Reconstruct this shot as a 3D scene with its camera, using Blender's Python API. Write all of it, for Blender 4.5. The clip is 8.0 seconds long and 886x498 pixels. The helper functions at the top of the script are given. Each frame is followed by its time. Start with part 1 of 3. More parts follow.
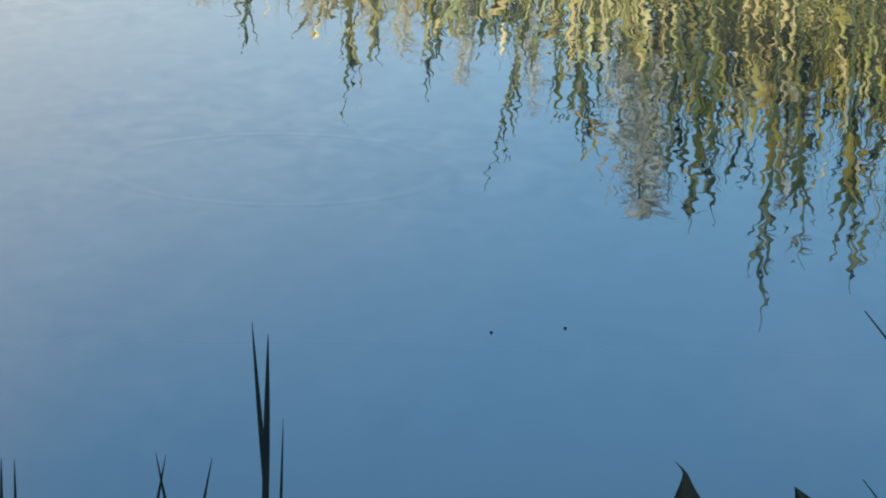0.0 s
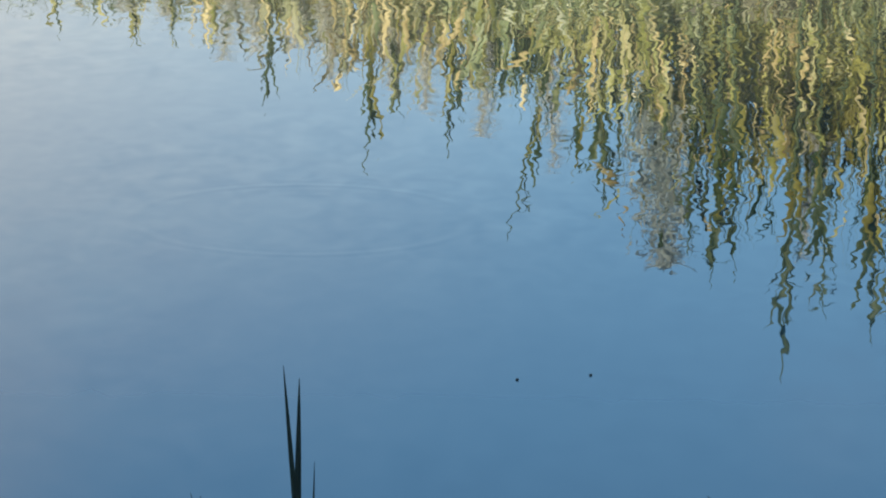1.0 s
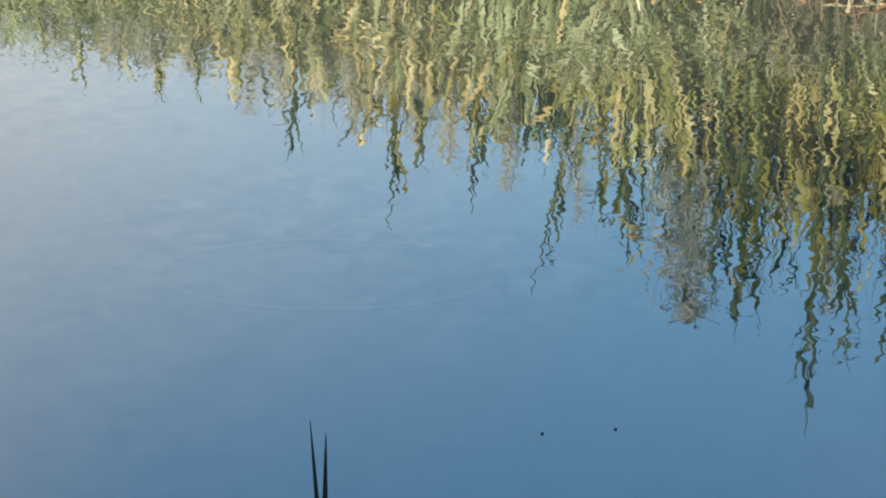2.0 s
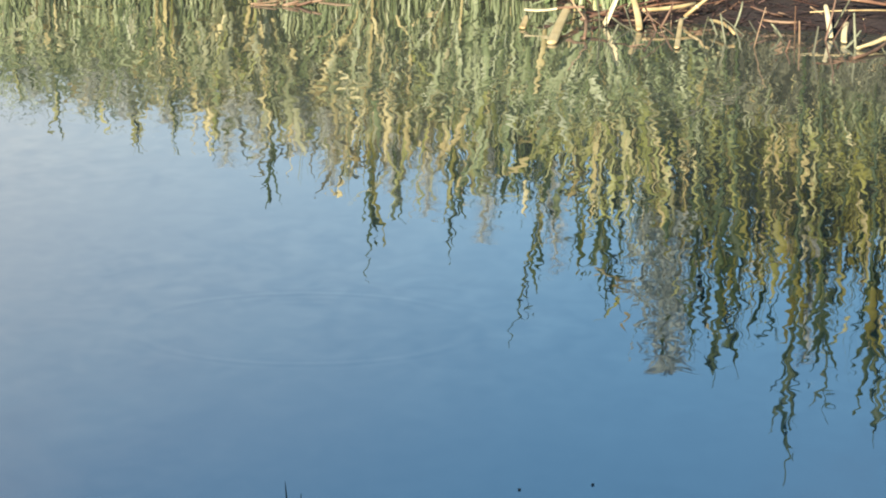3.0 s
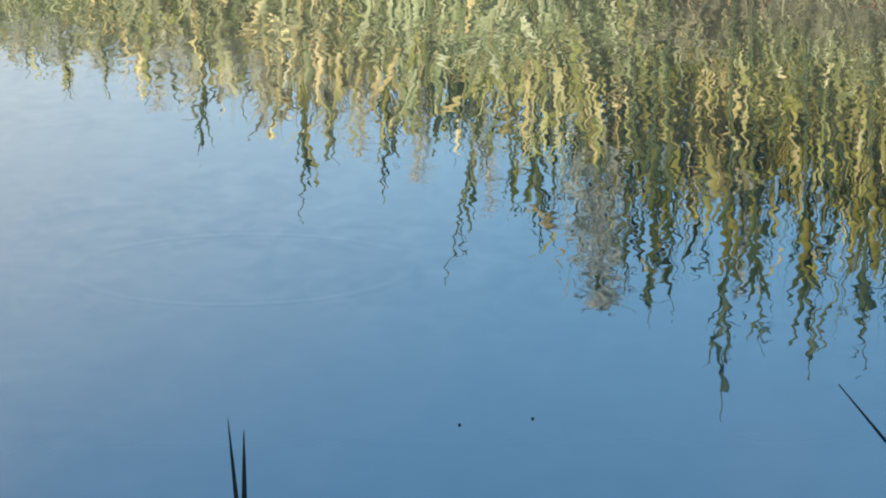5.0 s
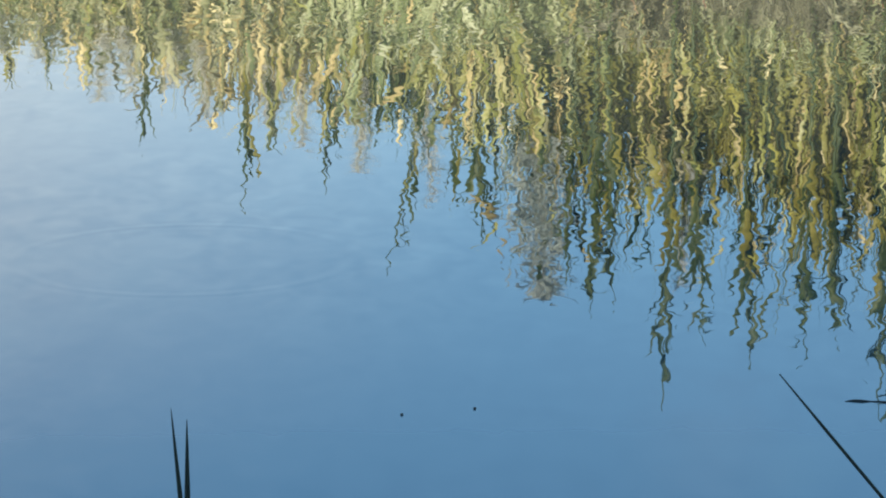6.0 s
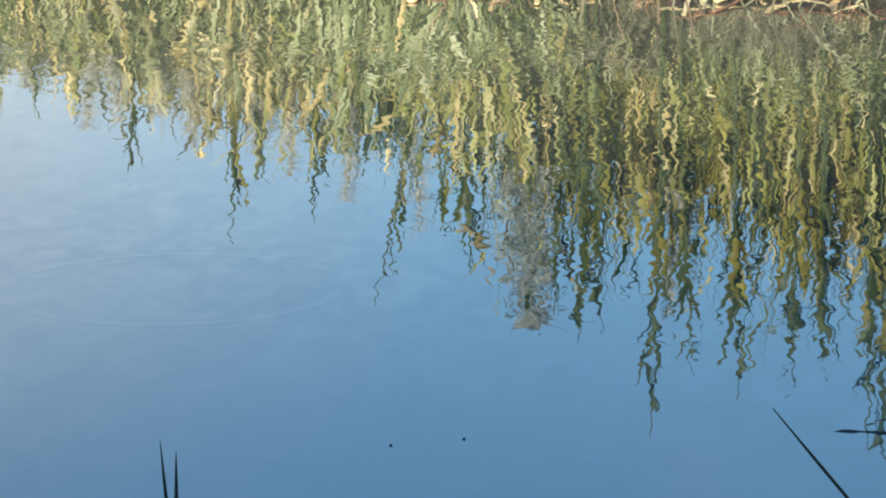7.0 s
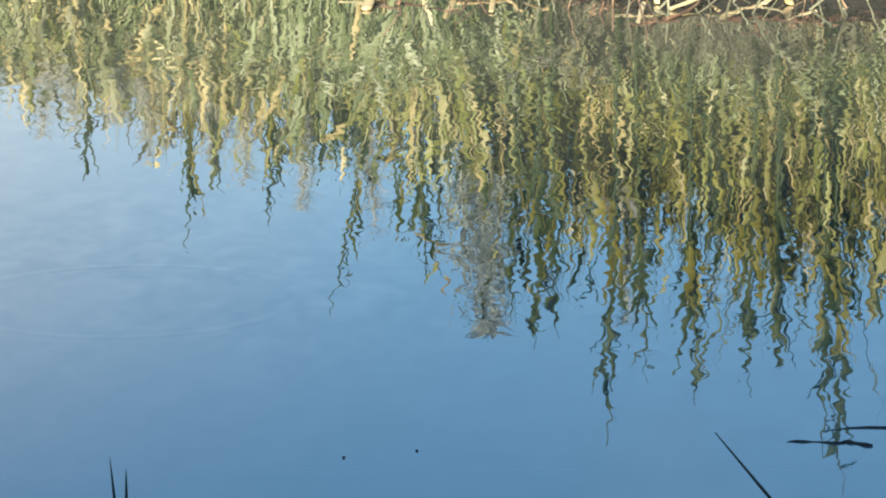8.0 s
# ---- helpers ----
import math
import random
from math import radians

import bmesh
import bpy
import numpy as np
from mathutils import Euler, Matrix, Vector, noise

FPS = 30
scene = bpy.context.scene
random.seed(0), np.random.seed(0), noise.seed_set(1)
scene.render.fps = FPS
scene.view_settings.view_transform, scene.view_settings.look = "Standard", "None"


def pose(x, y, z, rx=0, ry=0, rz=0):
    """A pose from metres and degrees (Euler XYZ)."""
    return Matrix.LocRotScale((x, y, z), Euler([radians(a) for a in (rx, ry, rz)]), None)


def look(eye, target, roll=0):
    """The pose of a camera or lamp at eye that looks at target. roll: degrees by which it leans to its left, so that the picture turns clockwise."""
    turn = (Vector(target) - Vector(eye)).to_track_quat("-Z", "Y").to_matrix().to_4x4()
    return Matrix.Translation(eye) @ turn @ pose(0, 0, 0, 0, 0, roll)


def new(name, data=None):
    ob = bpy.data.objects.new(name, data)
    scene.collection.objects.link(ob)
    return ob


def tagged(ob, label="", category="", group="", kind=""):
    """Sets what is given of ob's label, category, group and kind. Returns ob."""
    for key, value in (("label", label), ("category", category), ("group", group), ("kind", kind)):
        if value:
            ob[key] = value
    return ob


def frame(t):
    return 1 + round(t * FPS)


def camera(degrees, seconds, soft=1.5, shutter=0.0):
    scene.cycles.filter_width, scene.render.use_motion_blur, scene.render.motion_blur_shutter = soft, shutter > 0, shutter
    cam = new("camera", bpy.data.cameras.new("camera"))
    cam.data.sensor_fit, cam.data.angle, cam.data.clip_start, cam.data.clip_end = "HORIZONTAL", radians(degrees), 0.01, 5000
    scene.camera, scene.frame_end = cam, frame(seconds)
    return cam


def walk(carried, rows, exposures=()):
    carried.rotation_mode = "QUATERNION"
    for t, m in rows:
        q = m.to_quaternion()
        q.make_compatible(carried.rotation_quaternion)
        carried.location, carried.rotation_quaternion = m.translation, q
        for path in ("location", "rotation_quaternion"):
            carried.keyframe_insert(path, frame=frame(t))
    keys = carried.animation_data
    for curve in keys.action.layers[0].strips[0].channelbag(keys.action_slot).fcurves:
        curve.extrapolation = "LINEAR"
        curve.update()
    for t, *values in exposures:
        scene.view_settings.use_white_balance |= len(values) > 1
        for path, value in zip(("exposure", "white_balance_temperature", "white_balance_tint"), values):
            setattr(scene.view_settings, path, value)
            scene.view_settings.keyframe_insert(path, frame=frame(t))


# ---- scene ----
cam = camera(14, 8.0, soft=2.0)
PATH = [  # seconds, x, y, z, degrees below the horizon, turn to the left, lean
    (0.0, 0.012, 0.048, 1.495, 13.25, 1.4, 0.8),
    (0.2, 0.012, 0.048, 1.495, 13.08, 1.385, 0.8),
    (0.3, 0.012, 0.048, 1.495, 12.997, 1.376, 0.795),
    (0.5, 0.011, 0.057, 1.487, 12.805, 1.447, 0.757),
    (0.8, 0.002, 0.023, 1.487, 11.865, 1.504, 0.613),
    (1.0, -0.0, 0.008, 1.489, 12.352, 1.701, 0.515),
    (1.2, -0.002, 0.002, 1.497, 12.59, 2.114, 0.448),
    (1.3, -0.002, -0.001, 1.496, 12.482, 2.241, 0.431),
    (1.4, -0.001, -0.004, 1.496, 12.186, 2.263, 0.413),
    (1.5, -0.001, -0.007, 1.495, 12.181, 2.29, 0.396),
    (1.6, -0.002, -0.009, 1.494, 12.029, 2.313, 0.382),
    (1.7, -0.003, -0.011, 1.494, 11.829, 2.259, 0.368),
    (2.8, 0.003, -0.014, 1.503, 11.08, 1.844, 0.325),
    (3.0, 0.002, 0.003, 1.509, 10.778, 1.753, 0.255),
    (3.2, 0.008, 0.012, 1.507, 10.662, 1.701, 0.196),
    (3.5, 0.011, 0.008, 1.505, 10.896, 1.577, 0.09),
    (3.7, 0.013, 0.022, 1.501, 11.418, 1.548, 0.021),
    (3.8, 0.009, 0.029, 1.498, 11.55, 1.449, 0.011),
    (3.9, 0.006, 0.035, 1.496, 12.058, 1.393, 0.002),
    (4.0, 0.002, 0.042, 1.493, 12.606, 1.413, -0.008),
    (4.1, 0.002, 0.035, 1.492, 12.792, 1.323, -0.118),
    (4.2, 0.003, 0.027, 1.491, 13.027, 1.371, -0.228),
    (4.3, 0.0, 0.005, 1.494, 12.964, 1.285, -0.29),
    (4.4, -0.002, -0.017, 1.498, 12.891, 1.277, -0.352),
    (4.5, -0.005, -0.039, 1.501, 11.95, 1.235, -0.414),
    (4.6, -0.005, -0.03, 1.499, 11.743, 1.244, -0.456),
    (4.7, -0.005, -0.02, 1.497, 11.596, 1.135, -0.498),
    (5.8, -0.005, -0.003, 1.504, 11.966, -0.281, -0.356),
    (5.9, -0.006, -0.012, 1.502, 11.931, -0.292, -0.355),
    (6.0, -0.006, -0.021, 1.501, 11.829, -0.286, -0.355),
    (6.1, -0.006, -0.012, 1.5, 11.563, -0.326, -0.391),
    (6.2, -0.005, -0.002, 1.5, 11.575, -0.377, -0.427),
    (6.3, -0.005, -0.002, 1.502, 11.024, -0.363, -0.427),
    (6.4, -0.004, -0.003, 1.505, 10.967, -0.432, -0.427),
    (6.5, -0.004, -0.003, 1.507, 11.083, -0.392, -0.427),
    (6.6, -0.004, 0.004, 1.504, 11.211, -0.37, -0.411),
    (6.7, -0.003, 0.012, 1.502, 10.766, -0.383, -0.394),
    (6.8, -0.005, 0.005, 1.502, 10.693, -0.44, -0.381),
    (6.9, -0.007, -0.002, 1.503, 11.108, -0.483, -0.369),
    (7.0, -0.009, -0.009, 1.503, 11.394, -0.496, -0.356),
    (7.1, -0.009, -0.014, 1.503, 11.326, -0.533, -0.33),
    (7.2, -0.009, -0.02, 1.503, 11.929, -0.568, -0.304),
    (7.3, -0.009, -0.021, 1.505, 11.716, -0.589, -0.307),
    (7.4, -0.008, -0.021, 1.506, 11.364, -0.596, -0.311),
    (7.5, -0.008, -0.022, 1.508, 11.051, -0.662, -0.314),
    (7.6, -0.005, -0.029, 1.511, 11.883, -0.662, -0.309),
    (7.7, -0.003, -0.037, 1.525, 10.77, -0.824, -0.304),
    (7.8, -0.0, -0.044, 1.518, 11.369, -1.004, -0.299),
    (7.9, 0.001, -0.028, 1.519, 11.298, -1.11, -0.357),
    (8.0, 0.002, -0.012, 1.52, 11.36, -1.165, -0.415),
]
walk(cam, [(t, pose(x, y, z, 90 - down, 0, turn) @ pose(0, 0, 0, 0, 0, lean)) for t, x, y, z, down, turn, lean in PATH],
     exposures=[(0, 1.24), (1.0, 1.18), (1.5, 1.06), (2.8, 1.17), (4.3, 1.22), (5.8, 1.37), (7.5, 1.37), (8.0, 1.42)])

# ---------------------------------------------------------------- light
SUN_AZ, SUN_EL = radians(-168), radians(19)  # clockwise from the view's +y; the sun stands behind the left shoulder
sun_way = Vector((math.sin(SUN_AZ) * math.cos(SUN_EL), math.cos(SUN_AZ) * math.cos(SUN_EL), math.sin(SUN_EL)))
sun = new("sun", bpy.data.lights.new("sun", "SUN"))
sun.data.energy, sun.data.angle, sun.data.color = 5.0, radians(0.6), (1.0, 0.90, 0.72)
sun.matrix_world = look(sun_way * 40, (0, 0, 0))

world = bpy.data.worlds.new("sky")
scene.world = world
world.use_nodes = True
wt = world.node_tree
wt.nodes.clear()
w_out = wt.nodes.new("ShaderNodeOutputWorld")
w_bg = wt.nodes.new("ShaderNodeBackground")
w_sky = wt.nodes.new("ShaderNodeTexSky")
w_sky.sky_type, w_sky.sun_disc = "NISHITA", False
w_sky.sun_elevation, w_sky.sun_rotation = SUN_EL, SUN_AZ
w_sky.air_density, w_sky.dust_density, w_sky.ozone_density = 1.0, 0.1, 4.0
w_bg.inputs["Strength"].default_value = 0.107
# thin fair-weather cloud: a veil low in the sky, thickest round one cloud bank, and loose wisps elsewhere
w_co = wt.nodes.new("ShaderNodeTexCoord")
w_noise = wt.nodes.new("ShaderNodeTexNoise")
w_noise.inputs["Scale"].default_value, w_noise.inputs["Detail"].default_value = 2.0, 1.0
wt.links.new(w_co.outputs["Generated"], w_noise.inputs["Vector"])
CLOUD_AZ, CLOUD_EL = radians(-17), radians(6)
w_dist = wt.nodes.new("ShaderNodeVectorMath")
w_dist.operation = "DISTANCE"
w_dist.inputs[1].default_value = (math.sin(CLOUD_AZ) * math.cos(CLOUD_EL), math.cos(CLOUD_AZ) * math.cos(CLOUD_EL), math.sin(CLOUD_EL) * 1.5)
w_flat = wt.nodes.new("ShaderNodeVectorMath")
w_flat.operation = "MULTIPLY"
w_flat.inputs[1].default_value = (1, 1, 1.5)
wt.links.new(w_co.outputs["Generated"], w_flat.inputs[0])
wt.links.new(w_flat.outputs["Vector"], w_dist.inputs[0])
w_add = wt.nodes.new("ShaderNodeMath")
w_add.operation = "MULTIPLY_ADD"
w_add.inputs[1].default_value = 0.10
wt.links.new(w_noise.outputs["Fac"], w_add.inputs[0])
wt.links.new(w_dist.outputs["Value"], w_add.inputs[2])
w_bank = wt.nodes.new("ShaderNodeMapRange")
w_bank.interpolation_type = "SMOOTHSTEP"
for k, v in (("From Min", 0.04), ("From Max", 0.425), ("To Min", 0.96), ("To Max", 0.0)):
    w_bank.inputs[k].default_value = v
wt.links.new(w_add.outputs[0], w_bank.inputs["Value"])
w_wisp = wt.nodes.new("ShaderNodeMapRange")
w_wisp.interpolation_type = "SMOOTHSTEP"
for k, v in (("From Min", 0.5), ("From Max", 0.8), ("To Min", 0.0), ("To Max", 0.10)):
    w_wisp.inputs[k].default_value = v
wt.links.new(w_noise.outputs["Fac"], w_wisp.inputs["Value"])
w_max = wt.nodes.new("ShaderNodeMath")
w_max.operation = "MAXIMUM"
wt.links.new(w_bank.outputs[0], w_max.inputs[0])
wt.links.new(w_wisp.outputs[0], w_max.inputs[1])
w_veil = w_max.outputs[0]
for az, el, reach, thick in ((-11.5, 15.8, 0.085, 0.2), (4.7, 15.1, 0.032, 0.035)):  # two small thin clouds higher up
    az, el = radians(az), radians(el)
    w_off = wt.nodes.new("ShaderNodeVectorMath")
    w_off.operation = "DISTANCE"
    w_off.inputs[1].default_value = (math.sin(az) * math.cos(el), math.cos(az) * math.cos(el), math.sin(el))
    wt.links.new(w_co.outputs["Generated"], w_off.inputs[0])
    w_puff = wt.nodes.new("ShaderNodeMapRange")
    w_puff.interpolation_type = "SMOOTHSTEP"
    for k, v in (("From Min", 0.0), ("From Max", reach), ("To Min", thick), ("To Max", 0.0)):
        w_puff.inputs[k].default_value = v
    wt.links.new(w_off.outputs["Value"], w_puff.inputs["Value"])
    w_sum = wt.nodes.new("ShaderNodeMath")
    wt.links.new(w_veil, w_sum.inputs[0])
    wt.links.new(w_puff.outputs[0], w_sum.inputs[1])
    w_veil = w_sum.outputs[0]
w_mix = wt.nodes.new("ShaderNodeMix")
w_mix.data_type = "RGBA"
CLOUD = (6.9, 6.25, 5.65, 1)
w_mix.inputs["B"].default_value = CLOUD
wt.links.new(w_veil, w_mix.inputs["Factor"])
w_tone = wt.nodes.new("ShaderNodeMix")
w_tone.data_type, w_tone.blend_type = "RGBA", "MULTIPLY"
w_tone.inputs["Factor"].default_value = 1.0
w_tone.inputs["B"].default_value = (0.84, 0.95, 0.90, 1)  # a clear, deep blue day
wt.links.new(w_sky.outputs["Color"], w_tone.inputs["A"])
wt.links.new(w_tone.outputs["Result"], w_mix.inputs["A"])
wt.links.new(w_mix.outputs["Result"], w_bg.inputs["Color"])
wt.links.new(w_bg.outputs[0], w_out.inputs["Surface"])


# ---------------------------------------------------------------- materials
def material(name):
    m = bpy.data.materials.new(name)
    m.use_nodes = True
    t = m.node_tree
    return m, t, t.nodes["Principled BSDF"], t.nodes["Material Output"]


def noise_node(t, scale, detail=4.0, stretch=(1, 1, 1), distortion=0.0):
    co = t.nodes.new("ShaderNodeTexCoord")
    mp = t.nodes.new("ShaderNodeMapping")
    mp.inputs["Scale"].default_value = stretch
    n = t.nodes.new("ShaderNodeTexNoise")
    n.inputs["Scale"].default_value, n.inputs["Detail"].default_value = scale, detail
    n.inputs["Distortion"].default_value = distortion
    t.links.new(co.outputs["Object"], mp.inputs["Vector"])
    t.links.new(mp.outputs["Vector"], n.inputs["Vector"])
    return n.outputs["Fac"]


def ramp_node(t, value, stops):
    r = t.nodes.new("ShaderNodeValToRGB")
    r.color_ramp.elements[0].position, r.color_ramp.elements[0].color = stops[0][0], (*stops[0][1], 1)
    r.color_ramp.elements[1].position, r.color_ramp.elements[1].color = stops[-1][0], (*stops[-1][1], 1)
    for at, colour in stops[1:-1]:
        r.color_ramp.elements.new(at).color = (*colour, 1)
    t.links.new(value, r.inputs["Fac"])
    return r.outputs["Color"]


def math_node(t, kind, a, b):
    n = t.nodes.new("ShaderNodeMath")
    n.operation = kind
    for k, v in enumerate((a, b)):
        if isinstance(v, (int, float)):
            n.inputs[k].default_value = v
        else:
            t.links.new(v, n.inputs[k])
    return n.outputs[0]


def leaf_material(name, stops, see_through=0.34, rough=0.55, island=True):
    """Blades of grass and reed: each blade takes its own tone, with fine lengthwise fibre and blotches."""
    m, t, b, out = material(name)
    if island:
        rnd = t.nodes.new("ShaderNodeNewGeometry").outputs["Random Per Island"]
    else:
        rnd = t.nodes.new("ShaderNodeObjectInfo").outputs["Random"]
    blot = noise_node(t, 14.0, 3.0)
    fibre = noise_node(t, 60.0, 2.0, (6, 6, 0.3))
    v = math_node(t, "ADD", math_node(t, "MULTIPLY", rnd, 0.62), math_node(t, "MULTIPLY", blot, 1.0))
    v = math_node(t, "SUBTRACT", math_node(t, "ADD", v, math_node(t, "MULTIPLY", fibre, 0.2)), 0.41)
    col = ramp_node(t, v, stops)
    t.links.new(col, b.inputs["Base Color"])
    b.inputs["Roughness"].default_value = rough
    bump = t.nodes.new("ShaderNodeBump")
    bump.inputs["Strength"].default_value, bump.inputs["Distance"].default_value = 0.3, 0.002
    t.links.new(fibre, bump.inputs["Height"])
    t.links.new(bump.outputs["Normal"], b.inputs["Normal"])
    if see_through:
        tr = t.nodes.new("ShaderNodeBsdfTranslucent")
        t.links.new(col, tr.inputs["Color"])
        mx = t.nodes.new("ShaderNodeMixShader")
        mx.inputs["Fac"].default_value = see_through
        t.links.new(b.outputs[0], mx.inputs[1])
        t.links.new(tr.outputs[0], mx.inputs[2])
        t.links.new(mx.outputs[0], out.inputs["Surface"])
    return m


GREEN_TONES = [(0.0, (0.10, 0.12, 0.02)), (0.35, (0.26, 0.275, 0.06)), (0.65, (0.46, 0.47, 0.15)), (1.0, (0.70, 0.69, 0.42))]
GREEN = leaf_material("green_reed_leaf", GREEN_TONES)
GREEN_ONE = leaf_material("single_green_reed_leaf", GREEN_TONES, island=False)
# darker copies of GREEN: backlit silhouette of the reed tops put into the colour
BACKLIT_GREEN = leaf_material("backlit_green_reed", [(0.0, (0.010, 0.028, 0.010)), (0.4, (0.032, 0.064, 0.02)), (0.7, (0.11, 0.145, 0.042)), (1.0, (0.34, 0.36, 0.15))])
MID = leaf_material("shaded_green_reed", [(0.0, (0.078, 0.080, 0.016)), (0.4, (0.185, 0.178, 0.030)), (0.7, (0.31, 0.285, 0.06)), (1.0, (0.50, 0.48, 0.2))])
OLIVE_TONES = [(0.0, (0.21, 0.23, 0.06)), (0.35, (0.41, 0.405, 0.14)), (0.75, (0.60, 0.56, 0.29)), (1.0, (0.72, 0.68, 0.47))]
OLIVE = leaf_material("ageing_reed_leaf", OLIVE_TONES)
OLIVE_ONE = leaf_material("single_ageing_reed_leaf", OLIVE_TONES, island=False)
STRAW_TONES = [(0.0, (0.26, 0.19, 0.07)), (0.4, (0.50, 0.41, 0.18)), (0.75, (0.68, 0.59, 0.31)), (1.0, (0.80, 0.73, 0.48))]
STRAW = leaf_material("dry_reed_leaf", STRAW_TONES, 0.15, 0.6)
STRAW_ONE = leaf_material("single_dry_reed_leaf", STRAW_TONES, 0.15, 0.6, island=False)
STALK = leaf_material("dry_stalk", [(0.0, (0.26, 0.15, 0.06)), (0.3, (0.52, 0.39, 0.19)), (0.7, (0.68, 0.55, 0.31)), (1.0, (0.76, 0.65, 0.41))], 0.0, 0.5, False)
# dark rush green lowered to near black: near-bank shade put into the colour
RUSH = leaf_material("shade_darkened_rush", [(0.0, (0.004, 0.011, 0.009)), (0.5, (0.007, 0.016, 0.012)), (1.0, (0.012, 0.024, 0.015))], 0.05, 0.85)
# broad leaves: olive taken almost to black, with the bank's shade painted in
BROAD = leaf_material("shade_darkened_leaf", [(0.0, (0.012, 0.016, 0.008)), (0.5, (0.02, 0.024, 0.010)), (1.0, (0.035, 0.034, 0.014))], 0.08, 0.7)
PLUME = leaf_material("reed_plume", [(0.0, (0.43, 0.49, 0.48)), (0.5, (0.49, 0.55, 0.53)), (1.0, (0.55, 0.61, 0.58))], 0.5, 0.8)
SEDGE_TONES = [(0.0, (0.09, 0.12, 0.045)), (0.35, (0.24, 0.30, 0.13)), (0.7, (0.50, 0.54, 0.31)), (1.0, (0.78, 0.78, 0.60))]
SEDGE = leaf_material("grey_green_sedge", SEDGE_TONES, 0.3)
SEDGE_ONE = leaf_material("single_sedge_leaf", SEDGE_TONES, 0.3, island=False)
PALE_TONES = [(0.0, (0.21, 0.225, 0.10)), (0.35, (0.34, 0.35, 0.18)), (0.75, (0.48, 0.475, 0.30)), (1.0, (0.60, 0.585, 0.45))]
PALE = leaf_material("bleached_reed_leaf", PALE_TONES, 0.3, 0.6)
PALE_ONE = leaf_material("single_bleached_reed_leaf", PALE_TONES, 0.3, 0.6, island=False)
OCHRE = leaf_material("ochre_reed_leaf", [(0.0, (0.14, 0.14, 0.02)), (0.4, (0.34, 0.33, 0.055)), (0.75, (0.48, 0.46, 0.12)), (1.0, (0.66, 0.62, 0.32))], 0.3, 0.55)
OAT = leaf_material("pale_seed_head", [(0.0, (0.62, 0.63, 0.58)), (0.5, (0.70, 0.71, 0.66)), (1.0, (0.78, 0.78, 0.74))], 0.45, 0.8)
LITTER = leaf_material("wet_litter", [(0.0, (0.02, 0.011, 0.010)), (0.5, (0.05, 0.025, 0.021)), (0.85, (0.12, 0.062, 0.046)), (1.0, (0.40, 0.29, 0.19))], 0.0, 0.7)
STUBBLE_TONES = [(0.0, (0.05, 0.046, 0.032)), (0.35, (0.125, 0.12, 0.076)), (0.7, (0.26, 0.26, 0.16)), (1.0, (0.50, 0.49, 0.33))]
STUBBLE = leaf_material("dead_stubble", STUBBLE_TONES, 0.1, 0.7)
STUBBLE_ONE = leaf_material("single_dead_leaf", STUBBLE_TONES, 0.1, 0.7, island=False)
DULL = leaf_material("weathered_stalk", [(0.0, (0.08, 0.04, 0.025)), (0.4, (0.18, 0.10, 0.06)), (0.75, (0.33, 0.22, 0.13)), (1.0, (0.55, 0.42, 0.26))], 0.0, 0.6, False)
RUST = leaf_material("rusty_stalk", [(0.0, (0.05, 0.018, 0.012)), (0.4, (0.12, 0.05, 0.028)), (0.75, (0.24, 0.12, 0.065)), (1.0, (0.52, 0.34, 0.19))], 0.0, 0.6, False)
DRIFT = leaf_material("waterlogged_stalk", [(0.0, (0.008, 0.008, 0.008)), (1.0, (0.018, 0.017, 0.016))], 0.0, 0.8, False)

SOIL, t, b, out = material("bank_soil")
big, fine = noise_node(t, 2.5, 5.0), noise_node(t, 45.0, 6.0)
mixed = math_node(t, "ADD", math_node(t, "MULTIPLY", big, 0.6), math_node(t, "MULTIPLY", fine, 0.4))
t.links.new(ramp_node(t, mixed, [(0.3, (0.012, 0.008, 0.008)), (0.5, (0.03, 0.019, 0.017)), (0.62, (0.045, 0.035, 0.026)), (0.75, (0.10, 0.07, 0.05))]), b.inputs["Base Color"])
b.inputs["Roughness"].default_value = 0.85
bump = t.nodes.new("ShaderNodeBump")
bump.inputs["Strength"].default_value, bump.inputs["Distance"].default_value = 0.7, 0.02
t.links.new(fine, bump.inputs["Height"])
t.links.new(bump.outputs["Normal"], b.inputs["Normal"])

WATER, t, b, out = material("pond_water")
murk = noise_node(t, 0.35, 3.0)
deep_water = ramp_node(t, murk, [(0.3, (0.014, 0.022, 0.026)), (0.7, (0.021, 0.030, 0.032))])
shoal_water = ramp_node(t, murk, [(0.3, (0.066, 0.071, 0.053)), (0.7, (0.088, 0.094, 0.068))])  # mud stirred up in the shallows
place = t.nodes.new("ShaderNodeSeparateXYZ")
t.links.new(t.nodes.new("ShaderNodeTexCoord").outputs["Object"], place.inputs[0])
shoal = t.nodes.new("ShaderNodeMapRange")
shoal.interpolation_type = "SMOOTHSTEP"
shoal.inputs["From Min"].default_value, shoal.inputs["From Max"].default_value = 7.4, 11.8
t.links.new(place.outputs["Y"], shoal.inputs["Value"])
mud = t.nodes.new("ShaderNodeMix")
mud.data_type = "RGBA"
t.links.new(shoal.outputs[0], mud.inputs["Factor"])
near_lift = t.nodes.new("ShaderNodeMapRange")  # paler blue towards the near bank, sky reflection put into the water colour
near_lift.interpolation_type = "SMOOTHSTEP"
near_lift.inputs["From Min"].default_value, near_lift.inputs["From Max"].default_value = 7.6, 4.6
t.links.new(place.outputs["Y"], near_lift.inputs["Value"])
sky_lift = t.nodes.new("ShaderNodeMix")
sky_lift.data_type = "RGBA"
